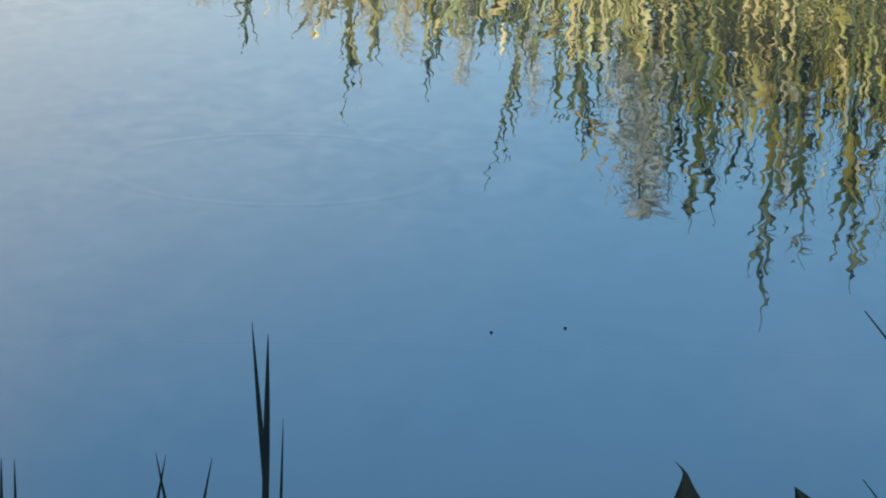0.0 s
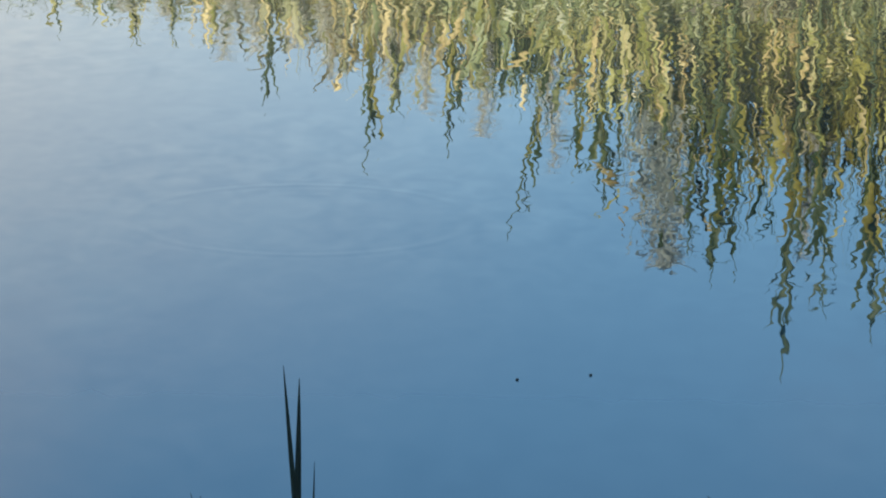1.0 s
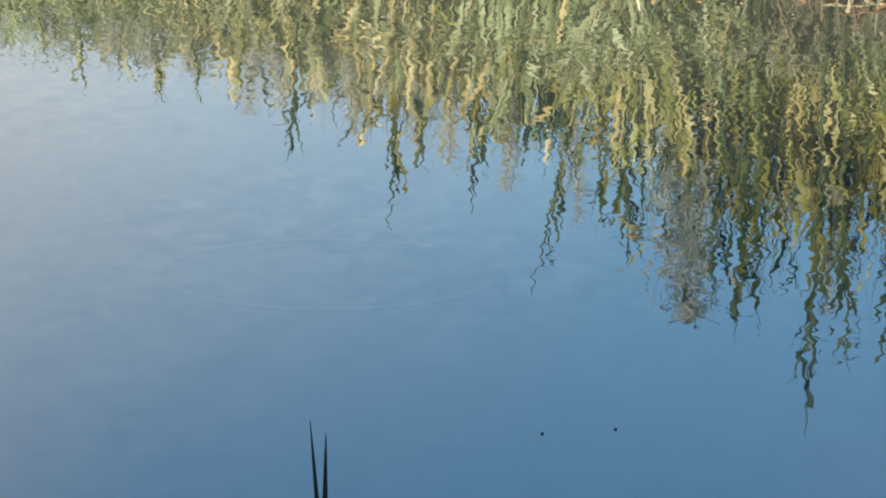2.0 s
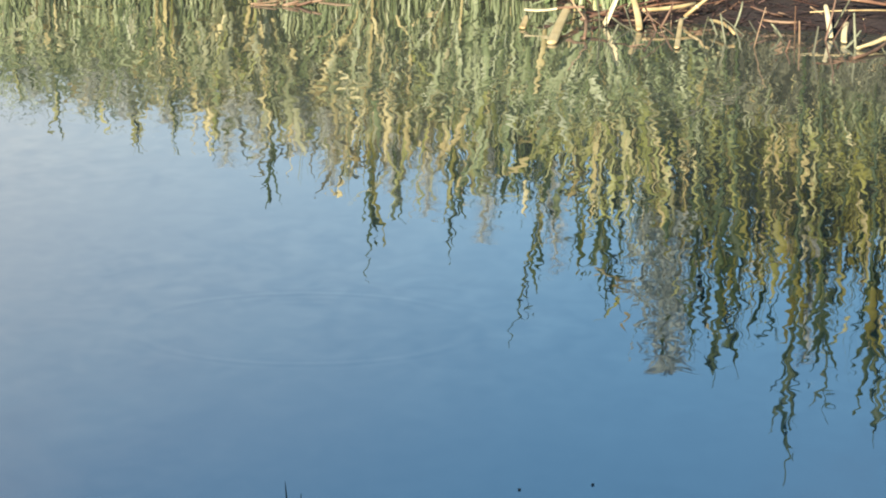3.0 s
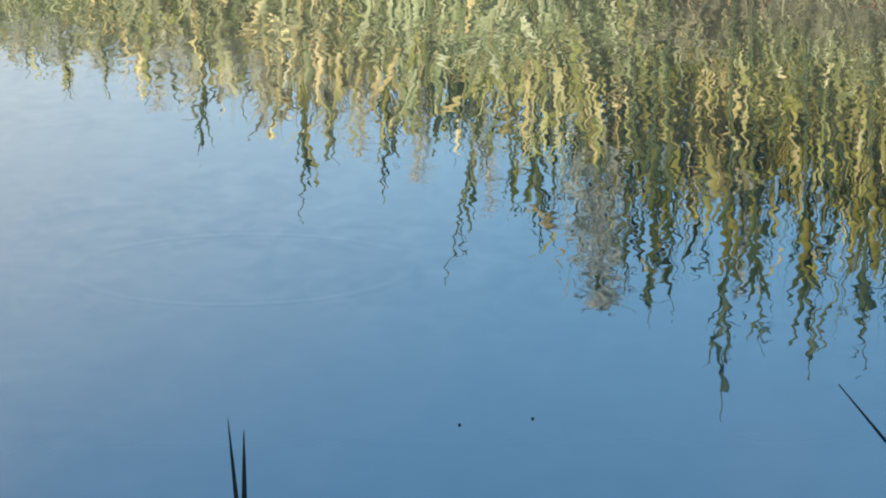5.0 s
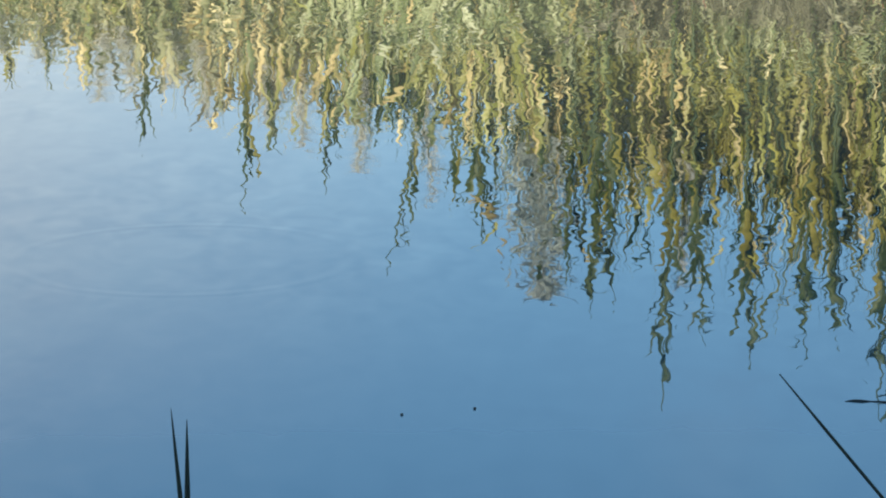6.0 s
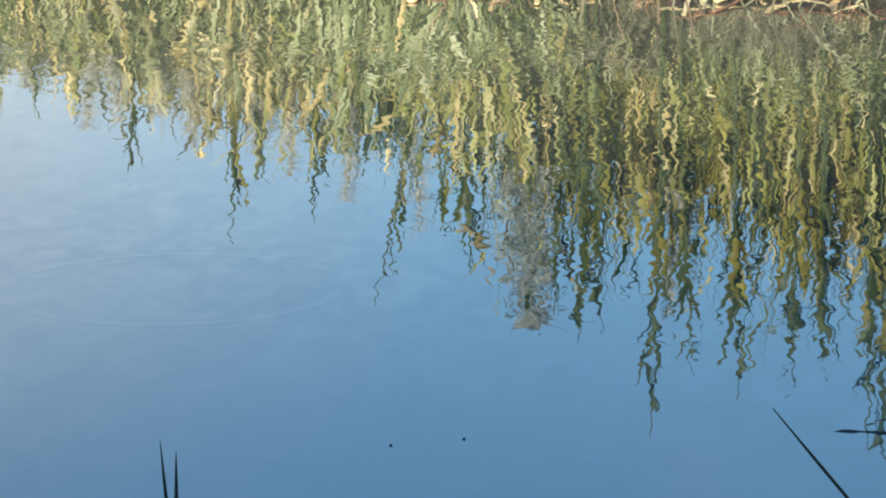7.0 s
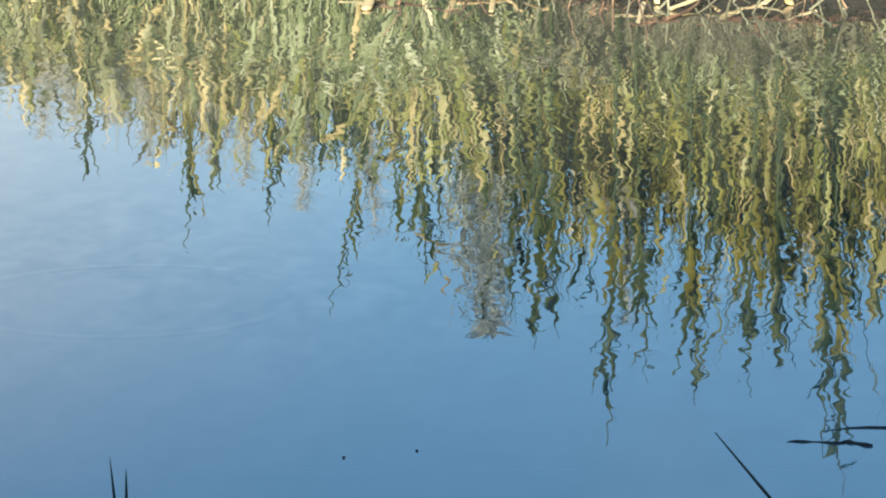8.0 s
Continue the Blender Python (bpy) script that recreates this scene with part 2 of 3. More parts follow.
sky_lift.inputs["B"].default_value = (0.074, 0.138, 0.158, 1)
t.links.new(near_lift.outputs[0], sky_lift.inputs["Factor"])
t.links.new(deep_water, sky_lift.inputs["A"])
t.links.new(sky_lift.outputs["Result"], mud.inputs["A"])
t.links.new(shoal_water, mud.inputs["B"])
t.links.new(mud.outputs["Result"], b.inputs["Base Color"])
b.inputs["Roughness"].default_value, b.inputs["IOR"].default_value = 0.012, 1.333
# the slopes of the ripples: sideways ones that run towards the banks, and weaker ones along the line of sight
calm = t.nodes.new("ShaderNodeMapRange")
for k, v in (("From Min", 0.35), ("From Max", 0.65), ("To Min", 0.6), ("To Max", 1.25)):
    calm.inputs[k].default_value = v
t.links.new(noise_node(t, 0.9, 1.0), calm.inputs["Value"])
lull = t.nodes.new("ShaderNodeMapRange")  # the water lies calmer towards the sheltered near bank
chop = t.nodes.new("ShaderNodeMapRange")  # and livelier over the shallows along the reeds
chop_along = t.nodes.new("ShaderNodeMapRange")
for node, rows in ((lull, (5.4, 7.6, 0.6, 1.0)), (chop, (8.0, 11.0, 1.0, 3.0)), (chop_along, (8.0, 11.0, 1.0, 1.9))):
    node.interpolation_type = "SMOOTHSTEP"
    for k, v in zip(("From Min", "From Max", "To Min", "To Max"), rows):
        node.inputs[k].default_value = v
    t.links.new(place.outputs["Y"], node.inputs["Value"])
lively = math_node(t, "MULTIPLY", calm.outputs[0], lull.outputs[0])


def slope_node(parts, shallows):
    """The sum of centred noises, each of a scale, a stretch and a strength."""
    total = 0.0
    for scale, stretch, strength, detail in parts:
        wave = math_node(t, "MULTIPLY", math_node(t, "SUBTRACT", noise_node(t, scale, detail, stretch, 1.1), 0.5), strength)
        total = math_node(t, "ADD", wave, total)
    return math_node(t, "MULTIPLY", math_node(t, "MULTIPLY", total, lively), shallows.outputs[0])


across = slope_node([(10.0, (1, 0.45, 1), 0.025, 1.5), (24.0, (1, 0.36, 3), 0.018, 0.5), (1.5, (1, 0.8, 2), 0.004, 0.0)], chop)
along = slope_node([(9.0, (1, 0.5, 5), 0.013, 1.0), (21.0, (0.8, 0.5, 7), 0.011, 0.5)], chop_along)
# one wide ring where a fish has risen
RING, RING_R, RING_W = (-0.49, 7.07, 0.0), 0.34, 0.035
from_ring = t.nodes.new("ShaderNodeVectorMath")
from_ring.operation = "SUBTRACT"
from_ring.inputs[1].default_value = RING
t.links.new(t.nodes.new("ShaderNodeTexCoord").outputs["Object"], from_ring.inputs[0])
ring_r = t.nodes.new("ShaderNodeVectorMath")
ring_r.operation = "LENGTH"
t.links.new(from_ring.outputs[0], ring_r.inputs[0])
ring_off = math_node(t, "DIVIDE", math_node(t, "SUBTRACT", ring_r.outputs["Value"], RING_R), RING_W)
ring_fade = math_node(t, "POWER", 2.718, math_node(t, "MULTIPLY", math_node(t, "MULTIPLY", ring_off, ring_off), -1.0))
ring_wave = math_node(t, "MULTIPLY", math_node(t, "MULTIPLY", math_node(t, "SINE", math_node(t, "MULTIPLY", ring_off, 4.5), 0.0), ring_fade), 0.0045)
ring_dir = t.nodes.new("ShaderNodeVectorMath")
ring_dir.operation = "NORMALIZE"
t.links.new(from_ring.outputs[0], ring_dir.inputs[0])
ring_way = t.nodes.new("ShaderNodeSeparateXYZ")
t.links.new(ring_dir.outputs[0], ring_way.inputs[0])
across = math_node(t, "ADD", across, math_node(t, "MULTIPLY", ring_way.outputs["X"], ring_wave))
along = math_node(t, "ADD", along, math_node(t, "MULTIPLY", ring_way.outputs["Y"], ring_wave))
tilt = t.nodes.new("ShaderNodeCombineXYZ")
tilt.inputs["Z"].default_value = 1.0
t.links.new(across, tilt.inputs["X"])
t.links.new(along, tilt.inputs["Y"])
upright = t.nodes.new("ShaderNodeVectorMath")
upright.operation = "NORMALIZE"
t.links.new(tilt.outputs[0], upright.inputs[0])
t.links.new(upright.outputs[0], b.inputs["Normal"])

# ---------------------------------------------------------------- mesh helpers
rng = random.Random(7)


def mesh_of(name, verts, faces, mat, smooth=True):
    me = bpy.data.meshes.new(name)
    me.from_pydata(verts, [], faces)
    me.materials.append(mat)
    if smooth:
        me.polygons.foreach_set("use_smooth", [True] * len(me.polygons))
    me.update()
    return me


def part(name, shape, mat, parent=None, label=""):
    """Links a shape (lists of corners and faces) as one mesh object, under a thing where one is given."""
    ob = new(name, mesh_of(name, shape[0], shape[1], mat))
    if parent:
        ob.parent = parent
    if label:
        ob["label"] = label
    return ob


def thing(name, label, category, group="", at=(0, 0, 0)):
    ob = new(name)
    ob.empty_display_size = 0.1
    ob.location = at
    return tagged(ob, label, category, group)


def blade(shape, base, tip, width, sag=0.0, fold=0.25, twist=0.0, steps=6):
    """A folded leaf from base to tip, broadest at a third of its length, its upper part sagging over along its lean."""
    base, tip = Vector(base), Vector(tip)
    run = tip - base
    flat = Vector((run.x, run.y, 0))
    turn = rng.uniform(0, math.pi)
    side0 = Vector((math.cos(turn), math.sin(turn), 0))
    v, f = shape
    n0 = len(v)
    for k in range(steps + 1):
        s = k / steps
        p = base + run * s + flat * (sag * (s * s - s)) + Vector((0, 0, 1)) * (sag * flat.length * 0.6 * (s - s * s))
        w = width * (0.55 + 0.9 * s if s < 0.35 else 0.865 * (1 - ((s - 0.35) / 0.65) ** 1.6) + 0.02)
        side = Matrix.Rotation(twist * s, 3, "Z") @ side0
        out = side.cross(run.normalized())
        v += [tuple(p - side * w / 2), tuple(p + out * w * fold), tuple(p + side * w / 2)]
    for k in range(steps):
        a, c = n0 + k * 3, n0 + (k + 1) * 3
        for j in range(2):
            f.append((a + j, a + j + 1, c + j + 1, c + j))


def tube(shape, points, radii, sides=7):
    """A closed round stem through points."""
    v, f = shape
    n0 = len(v)
    pts = [Vector(p) for p in points]
    for k, (p, r) in enumerate(zip(pts, radii)):
        way = (pts[min(k + 1, len(pts) - 1)] - pts[max(k - 1, 0)]).normalized()
        side = way.orthogonal().normalized()
        up = way.cross(side)
        for j in range(sides):
            a = 2 * math.pi * j / sides
            v.append(tuple(p + (side * math.cos(a) + up * math.sin(a)) * r))
    for k in range(len(pts) - 1):
        for j in range(sides):
            a, c = n0 + k * sides, n0 + (k + 1) * sides
            f.append((a + j, a + (j + 1) % sides, c + (j + 1) % sides, c + j))
    f.append(tuple(n0 + j for j in reversed(range(sides))))
    f.append(tuple(n0 + (len(pts) - 1) * sides + j for j in range(sides)))


# ---------------------------------------------------------------- ground and water
def shore(x):
    """The far waterline: across the view on the one side, falling back on the other."""
    s = max(0.0, 0.30 - x)
    back = min(4.0 * s, 1.1 + 1.0 * (s - 0.275), 1.5 + 0.1 * (s - 0.7))
    ragged = 0.10 * noise.noise((4.2 * x, 0.3, 7.0)) + 0.07 * noise.noise((11.0 * x, 2.1, 4.0)) if x > 0 else 0.0
    mud = 0.52 - 0.32 * max(0.0, min(1.0, (x - 0.6) / 0.9)) + ragged
    return 11.42 + max(back, mud) + 0.12 * max(0.0, x - 1.9) + 0.035 * math.sin(5.1 * x) + 0.02 * math.sin(13.7 * x + 1)


def near_shore(x):
    return 4.25 - 0.05 * x + 0.12 * math.sin(1.3 * x) + 0.03 * x * x / (1 + abs(x) * 0.3)


def ground_height(x, y):
    far, near = y - shore(x), near_shore(x) - y
    ends = abs(x) - 30
    d = max(far, near, ends)
    lump = noise.noise((x * 1.7, y * 1.7, 0)) * 0.03 + noise.noise((x * 6, y * 6, 3)) * 0.012
    if d < 0:
        return max(-0.7, d * 0.35) + lump * min(1, -d)
    flat = min(1.0, max(0.0, (x + 0.25) / 0.4))  # a low mud shelf on the one side, a rising bank on the other
    heap = 0.012 + 0.13 * min(1.0, max(0.0, (x - 0.45) / 0.5))
    shelf = heap * (1 - math.exp(-d / 0.28)) + 0.3 * (1 - math.exp(-max(0.0, d - 0.95) / 0.8))
    rise = flat * shelf + (1 - flat) * 0.34 * (1 - math.exp(-d / 0.9)) if d == far else 0.16 * (1 - math.exp(-d / 0.8))
    return rise + lump * min(1, d * 4 + 0.1) * (1.0 if d != far or d > 1.1 else 0.2 + 0.8 * (1 - flat))


def steps_to(first, last, grow, step):
    vals, p = [first], first
    while p < last:
        p += step
        step *= grow
        vals.append(p)
    return vals


xs = sorted(set([round(-3 + 0.06 * k, 3) for k in range(101)] + [-v for v in steps_to(3.2, 2500, 1.3, 0.2)] + steps_to(3.2, 2500, 1.3, 0.2)))
ys = sorted(set([-v for v in steps_to(0.3, 2500, 1.35, 0.3)] + [0.1 * k for k in range(60)] + [6 + 0.4 * k for k in range(13)]
                + [11.0 + 0.05 * k for k in range(61)] + steps_to(14.1, 2500, 1.25, 0.15)))
verts = [(x, y, ground_height(x, y)) for y in ys for x in xs]
nx = len(xs)
faces = [(j * nx + i, j * nx + i + 1, (j + 1) * nx + i + 1, (j + 1) * nx + i) for j in range(len(ys) - 1) for i in range(nx - 1)]
ground = tagged(part("ground", (verts, faces), SOIL), "dark brown muddy pond bank strewn with old plant litter", "ground", kind="structure")

water_v = [(x, y, 0.0) for y in (-1.0, 3, 6, 9, 12, 18, 40) for x in (-31, -15, -5, 0, 5, 15, 31)]
water_f = [(j * 7 + i, j * 7 + i + 1, (j + 1) * 7 + i + 1, (j + 1) * 7 + i) for j in range(6) for i in range(6)]
water = tagged(part("water", (water_v, water_f), WATER), "calm blue pond water mirroring sky and reeds in fine ripples", "water", kind="structure")


# ---------------------------------------------------------------- the reed bed on the far bank
PROFILE = [(-6, 0.3), (-2.0, 0.22), (-1.78, 0.28), (-1.58, 0.42), (-1.15, 0.60), (-0.7, 0.72), (-0.32, 0.81), (0.07, 0.86), (0.42, 1.03),
           (0.62, 1.20), (0.8, 1.13), (0.97, 1.18), (1.27, 1.28), (1.5, 1.42), (2.2, 1.4), (6, 1.4)]


def back_from_water(x):
    """How far behind the waterline the stand begins: at once on the one side, behind the mud shelf on the other."""
    return max(0.0, 1.42 * min(1.0, max(0.0, x / 0.45)) - (shore(x) - 11.42 if x > 0.3 else 0.52 * min(1.0, max(0.0, x / 0.3))))


def stand_height(x):
    for (x0, h0), (x1, h1) in zip(PROFILE, PROFILE[1:]):
        if x <= x1:
            return 0.09 * min(1.0, max(0.0, (0.3 - x) / 0.3)) + h0 + (h1 - h0) * max(0.0, (x - x0) / (x1 - x0))
    return PROFILE[-1][1]


def reed_clump(x, y, height, leaves, dry, apart, front=None, spread=0.24):
    """A tuft of long upright leaves from one root, some of them dead."""
    z = ground_height(x, y) - 0.02
    ob = thing("reed_clump", "low clump of dull grey-green leaves edging the reeds" if front else "dense clump of tall olive-green reed leaves on the bank" if dry < 0.4 else "clump of yellowing half-dry reed leaves on the bank", "reeds", "reed clumps on the far bank", (x, y, z))
    live, old, dead, deep, mid = ([], []), ([], []), ([], []), ([], []), ([], [])
    stems = []
    for k in range(leaves):
        a, r = rng.uniform(0, 2 * math.pi), rng.uniform(0, 0.07)
        bent, short = False, k > leaves * 0.3
        kind = rng.random()
        dead_below = dry * (0.45 if x < -0.4 else 0.3)
        if short:  # a side leaf or a broken length, off one of the long ones
            foot, top = rng.choice(stems)
            s = rng.uniform(0.15, 0.95)
            base = foot.lerp(top, s)
            ln, tilt = rng.uniform(0.08, 0.30), rng.gauss(0, 0.8)
            h = base.z + z + ln * math.cos(tilt)
            tip = base + Vector((math.sin(tilt) * math.cos(a) * ln, math.sin(tilt) * math.sin(a) * ln, ln * math.cos(tilt)))
            tip.z = min(tip.z, height - z)
        else:
            h = height * (1 - 0.5 * rng.random() ** 1.8) * (0.82 if kind < dry and x > -0.3 else 1.0)
            lean = spread * h * rng.uniform(0.1, 1.3)
            bent = rng.random() < 0.30
            if bent:  # arching over or snapped
                h *= rng.uniform(0.35, 0.8)
                lean = h * rng.uniform(0.3, 0.9)
            b2 = a + rng.uniform(-0.8, 0.8)
            base = Vector((r * math.cos(a), r * math.sin(a), 0))
            tip = base + Vector((lean * math.cos(b2), lean * math.sin(b2), h - z))
            stems.append((base, tip))
        shape = dead if kind < dead_below else old if kind < dry else live
        # topmost leaves take the silhouette-dark copy, those below them the shaded copy
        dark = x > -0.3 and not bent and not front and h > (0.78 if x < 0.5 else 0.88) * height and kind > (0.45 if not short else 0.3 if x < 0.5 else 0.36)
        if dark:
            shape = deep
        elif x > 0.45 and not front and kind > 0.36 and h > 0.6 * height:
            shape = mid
        single = apart and k % 3 == 0 and not dark
        if single:
            shape = ([], [])
        blade(shape, base, tip, rng.uniform(0.010, 0.024) * (1.3 if short and x > 0.2 and h > 0.6 * height else (1.05 if x > 0.3 else 1.4) if short else 0.75 if x > 0.3 else 0.95) * (1.4 if rng.random() < 0.08 else 1), sag=rng.uniform(0.8, 2.0) if bent else rng.uniform(0, 0.7), twist=rng.uniform(-1.2, 1.2), steps=4 if short else 6)
        if single:
            part("leaf", shape, (STUBBLE_ONE if front == STUBBLE else SEDGE_ONE) if front else STRAW_ONE if kind < dead_below else (PALE_ONE if x < -0.5 else OLIVE_ONE) if kind < dry else GREEN_ONE, ob)
    for name, shape, mat, label in (("green_leaves", live, front or GREEN, ""), ("dark_leaves", deep, BACKLIT_GREEN, "green leaf tips darkened like backlit silhouettes"), ("olive_leaves", mid, MID, "olive-green leaves in a shade-darkened tone"), ("yellowing_leaves", old, front or (OCHRE if 0.5 < x < 1.8 else PALE if x < -0.5 else OLIVE), "yellowing olive leaves"), ("dry_leaves", dead, STRAW, "pale dry straw leaves")):
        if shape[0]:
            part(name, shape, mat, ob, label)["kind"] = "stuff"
    return ob


x = -2.6
while x < 2.5:
    for row, off in enumerate((0.06, 0.24, 0.45, 0.72, 1.05)):
        px = x + rng.uniform(-0.07, 0.07)
        py = shore(px) + off + rng.uniform(-0.06, 0.07) + back_from_water(px)
        h = stand_height(px) * (1 + 0.21 * min(1.0, max(0.0, px / 0.45))) * (1.0, 1.0, 0.97, 0.95, 0.9)[row] * rng.uniform(0.84, 1.08) * (1.0 if px < 1.2 else 0.94)
        if row == 0:
            h *= rng.uniform(0.55, 0.95) * (0.36 if px > 0.5 else 0.62 if px > 0 else 1.0)
        dry = 0.92 if px < -0.45 else 0.55 if px < 0.3 else 0.5 if px < 1.15 else 0.46
        reed_clump(px, py, h, (140 if px > 0.3 else 74 if row < 4 else 50) if px > -1.35 else 48, dry + rng.uniform(-0.12, 0.12), row < 4 and -2.0 < px < 1.8, None if row or px < -0.6 else STUBBLE if px > 0.5 else SEDGE)
    x += 0.155

far_leaves = ([], [])
for _ in range(5200):
    px = rng.uniform(-9, 8)
    py = shore(px) + (rng.uniform(1.2 + back_from_water(px), 3.8) if -2.6 < px < 2.5 else rng.uniform(0.05, 3.2))
    h = stand_height(px) * (1.08 if px > 0.5 else 1.0) * rng.uniform(0.5, 0.85 if px < 0.5 else 0.97)
    z = ground_height(px, py) - 0.02
    blade(far_leaves, (px, py, z), (px + rng.gauss(0, 0.12), py + rng.gauss(0, 0.12), h), rng.uniform(0.010, 0.018), sag=rng.uniform(0, 0.6), twist=rng.uniform(-1, 1), steps=4)
tagged(part("reed_bed", far_leaves, OLIVE), "dense bed of yellow-green reeds spreading along the pond bank", "reeds", kind="stuff")


fringe = ([], [])
for _ in range(8500):
    px = rng.uniform(-2.4, 2.3)
    if px > 0.5 and rng.random() < 0.7:
        continue
    py = shore(px) + rng.uniform(0.0, 0.4) + 1.0 * back_from_water(px)
    z = max(-0.03, ground_height(px, py)) - 0.01
    a, h = rng.uniform(0, 2 * math.pi), rng.uniform(0.08, 0.48)
    ln = h * rng.uniform(0.1, 1.1)
    blade(fringe, (px, py, z), (px + math.cos(a) * ln, py + math.sin(a) * ln * 0.7 - 0.04, z + h), rng.uniform(0.006, 0.016), sag=rng.uniform(0.2, 1.6), twist=rng.uniform(-1, 1), steps=5)
tagged(part("bank_grass", fringe, SEDGE), "tangled pale grey-green grass hanging over the waterline", "grass", kind="stuff")


def tall_reed(tip, lean, leaves, plume=None, mat=None):
    """One stem that stands out above the others, with side leaves; some carry a feathery seed head."""
    tx, ty, tz = tip
    x, y = tx - lean, ty
    z = ground_height(x, y) - 0.02
    ob = thing("tall_reed", "tall reed stem with a feathery greyish-beige seed plume" if plume else "slender tall reed stem with narrow green leaves", "reed", "tall reeds above the clumps", (x, y, z))
    top = Vector((tx - x, 0, tz - z))
    pts = [Vector((top.x * s ** 1.8, 0.02 * math.sin(3 * s), top.z * s)) for s in (0, 0.2, 0.4, 0.6, 0.8, 1.0)]
    stem = ([], [])
    tube(stem, pts, [0.007, 0.0068, 0.0065, 0.006, 0.005, 0.0015])
    part("stem", stem, OLIVE if plume else BACKLIT_GREEN, ob)
    leaves = leaves if plume else leaves + (9 if tx > 0.1 else 4)
    splay = 0.26 if tx > 0.1 else 0.13
    for k in range(leaves):
        s = (0.46 if tx > 0.1 else 0.34) + (0.5 if tx > 0.1 else 0.6) * (k + rng.random() * 0.6) / leaves
        p = Vector((top.x * s ** 1.8, 0.02 * math.sin(3 * s), top.z * s))
        a = rng.uniform(0, 2 * math.pi)
        ln = rng.uniform(0.22, 0.42) * (1.2 - 0.5 * s)
        q = p + Vector((math.cos(a) * ln * splay, math.sin(a) * ln * 0.3, ln * rng.uniform(0.6, 0.95)))
        q.z = min(q.z, top.z * rng.uniform(0.78, 1.0))
        leaf = ([], [])
        blade(leaf, p, q, rng.uniform(0.018, 0.034) * (1.0 if tx > 0.1 else 0.75), sag=rng.uniform(0.2, 0.9), twist=rng.uniform(-1, 1))
        part("leaf", leaf, mat or (BACKLIT_GREEN if s > 0.66 or rng.random() < 0.4 else MID), ob)
    if plume:
        hairs = ([], [])
        for _ in range(620 if plume == PLUME else 380):
            s = rng.uniform(0.58, 1.0)
            p = Vector((top.x * s ** 1.8 + (rng.gauss(0, 0.045) * (1.2 - s) * 2.4 if plume == PLUME else 0), 0.0, top.z * s))
            a, ln = rng.uniform(0, 2 * math.pi), rng.uniform(0.06, 0.15) * (1.25 - 0.7 * (s - 0.58) / 0.42)
            q = p + Vector((math.cos(a) * ln * 0.85 + 0.01, math.sin(a) * ln * 0.6, ln * rng.uniform(0.0, 0.7)))
            q.z = min(q.z, top.z + 0.02)
            blade(hairs, p, q, rng.uniform(0.012, 0.022) if plume == PLUME else rng.uniform(0.002, 0.005), sag=0.5, steps=3)
        part("plume", hairs, plume, ob, "feathery grey-beige seed plume")
    return ob


for tip, lean, leaves in [((-0.683, 13.1, 1.089), -0.04, 7), ((-1.052, 13.1, 0.857), -0.03, 6), ((-0.145, 13.1, 1.335), -0.17, 6), ((0.195, 12.74, 1.18), 0.02, 8),
                          ((0.854, 12.65, 1.743), -0.03, 8), ((1.178, 12.75, 1.655), 0.03, 5), ((1.004, 12.75, 1.526), 0.05, 5), ((0.594, 12.75, 1.439), -0.02, 8),
                          ((1.361, 12.75, 1.601), -0.03, 7), ((1.643, 12.65, 1.809), 0.02, 9), ((1.729, 12.8, 2.01), 0.05, 8), ((-1.8, 13.05, 0.6), 0.03, 3),
                          ((-1.523, 13.1, 0.653), 0.04, 4), ((-1.95, 13.1, 0.5), 0.03, 1), ((-1.68, 13.1, 0.56), -0.02, 1), ((-1.612, 13.1, 0.515), 0.03, 1),
                          ((-1.38, 13.05, 0.63), 0.02, 2), ((-1.25, 13.1, 0.677), -0.03, 4), ((-0.374, 13.1, 1.037), -0.02, 5), ((-0.545, 13.1, 0.915), 0.05, 5),
                          ((1.48, 12.7, 1.538), 0.02, 7), ((0.508, 12.8, 1.331), -0.03, 7), ((0.67, 12.7, 1.397), 0.02, 8)]:
    tall_reed(tip, lean, leaves, mat=OLIVE if tip[0] < -1.2 else None)
tall_reed((0.432, 12.85, 1.370), 0.06, 3, plume=PLUME)
for tip, lean in [((-0.812, 13.1, 0.744), 0.05), ((-1.209, 13.1, 0.677), -0.05), ((0.021, 13.1, 1.056), 0.04), ((0.928, 12.9, 1.371), -0.03), ((-1.9, 13.15, 0.44), 0.05),
                  ((-1.72, 13.1, 0.46), -0.04), ((-1.56, 13.05, 0.5), 0.06), ((-1.42, 13.1, 0.54), -0.03), ((-1.08, 13.05, 0.64), 0.04), ((-0.951, 13.1, 0.645), -0.06),
                  ((-0.591, 13.1, 0.784), -0.04), ((-0.452, 13.1, 0.843), 0.05), ((-0.252, 13.1, 0.952), -0.03)]:
    tall_reed(tip, lean, 2, plume=OAT)


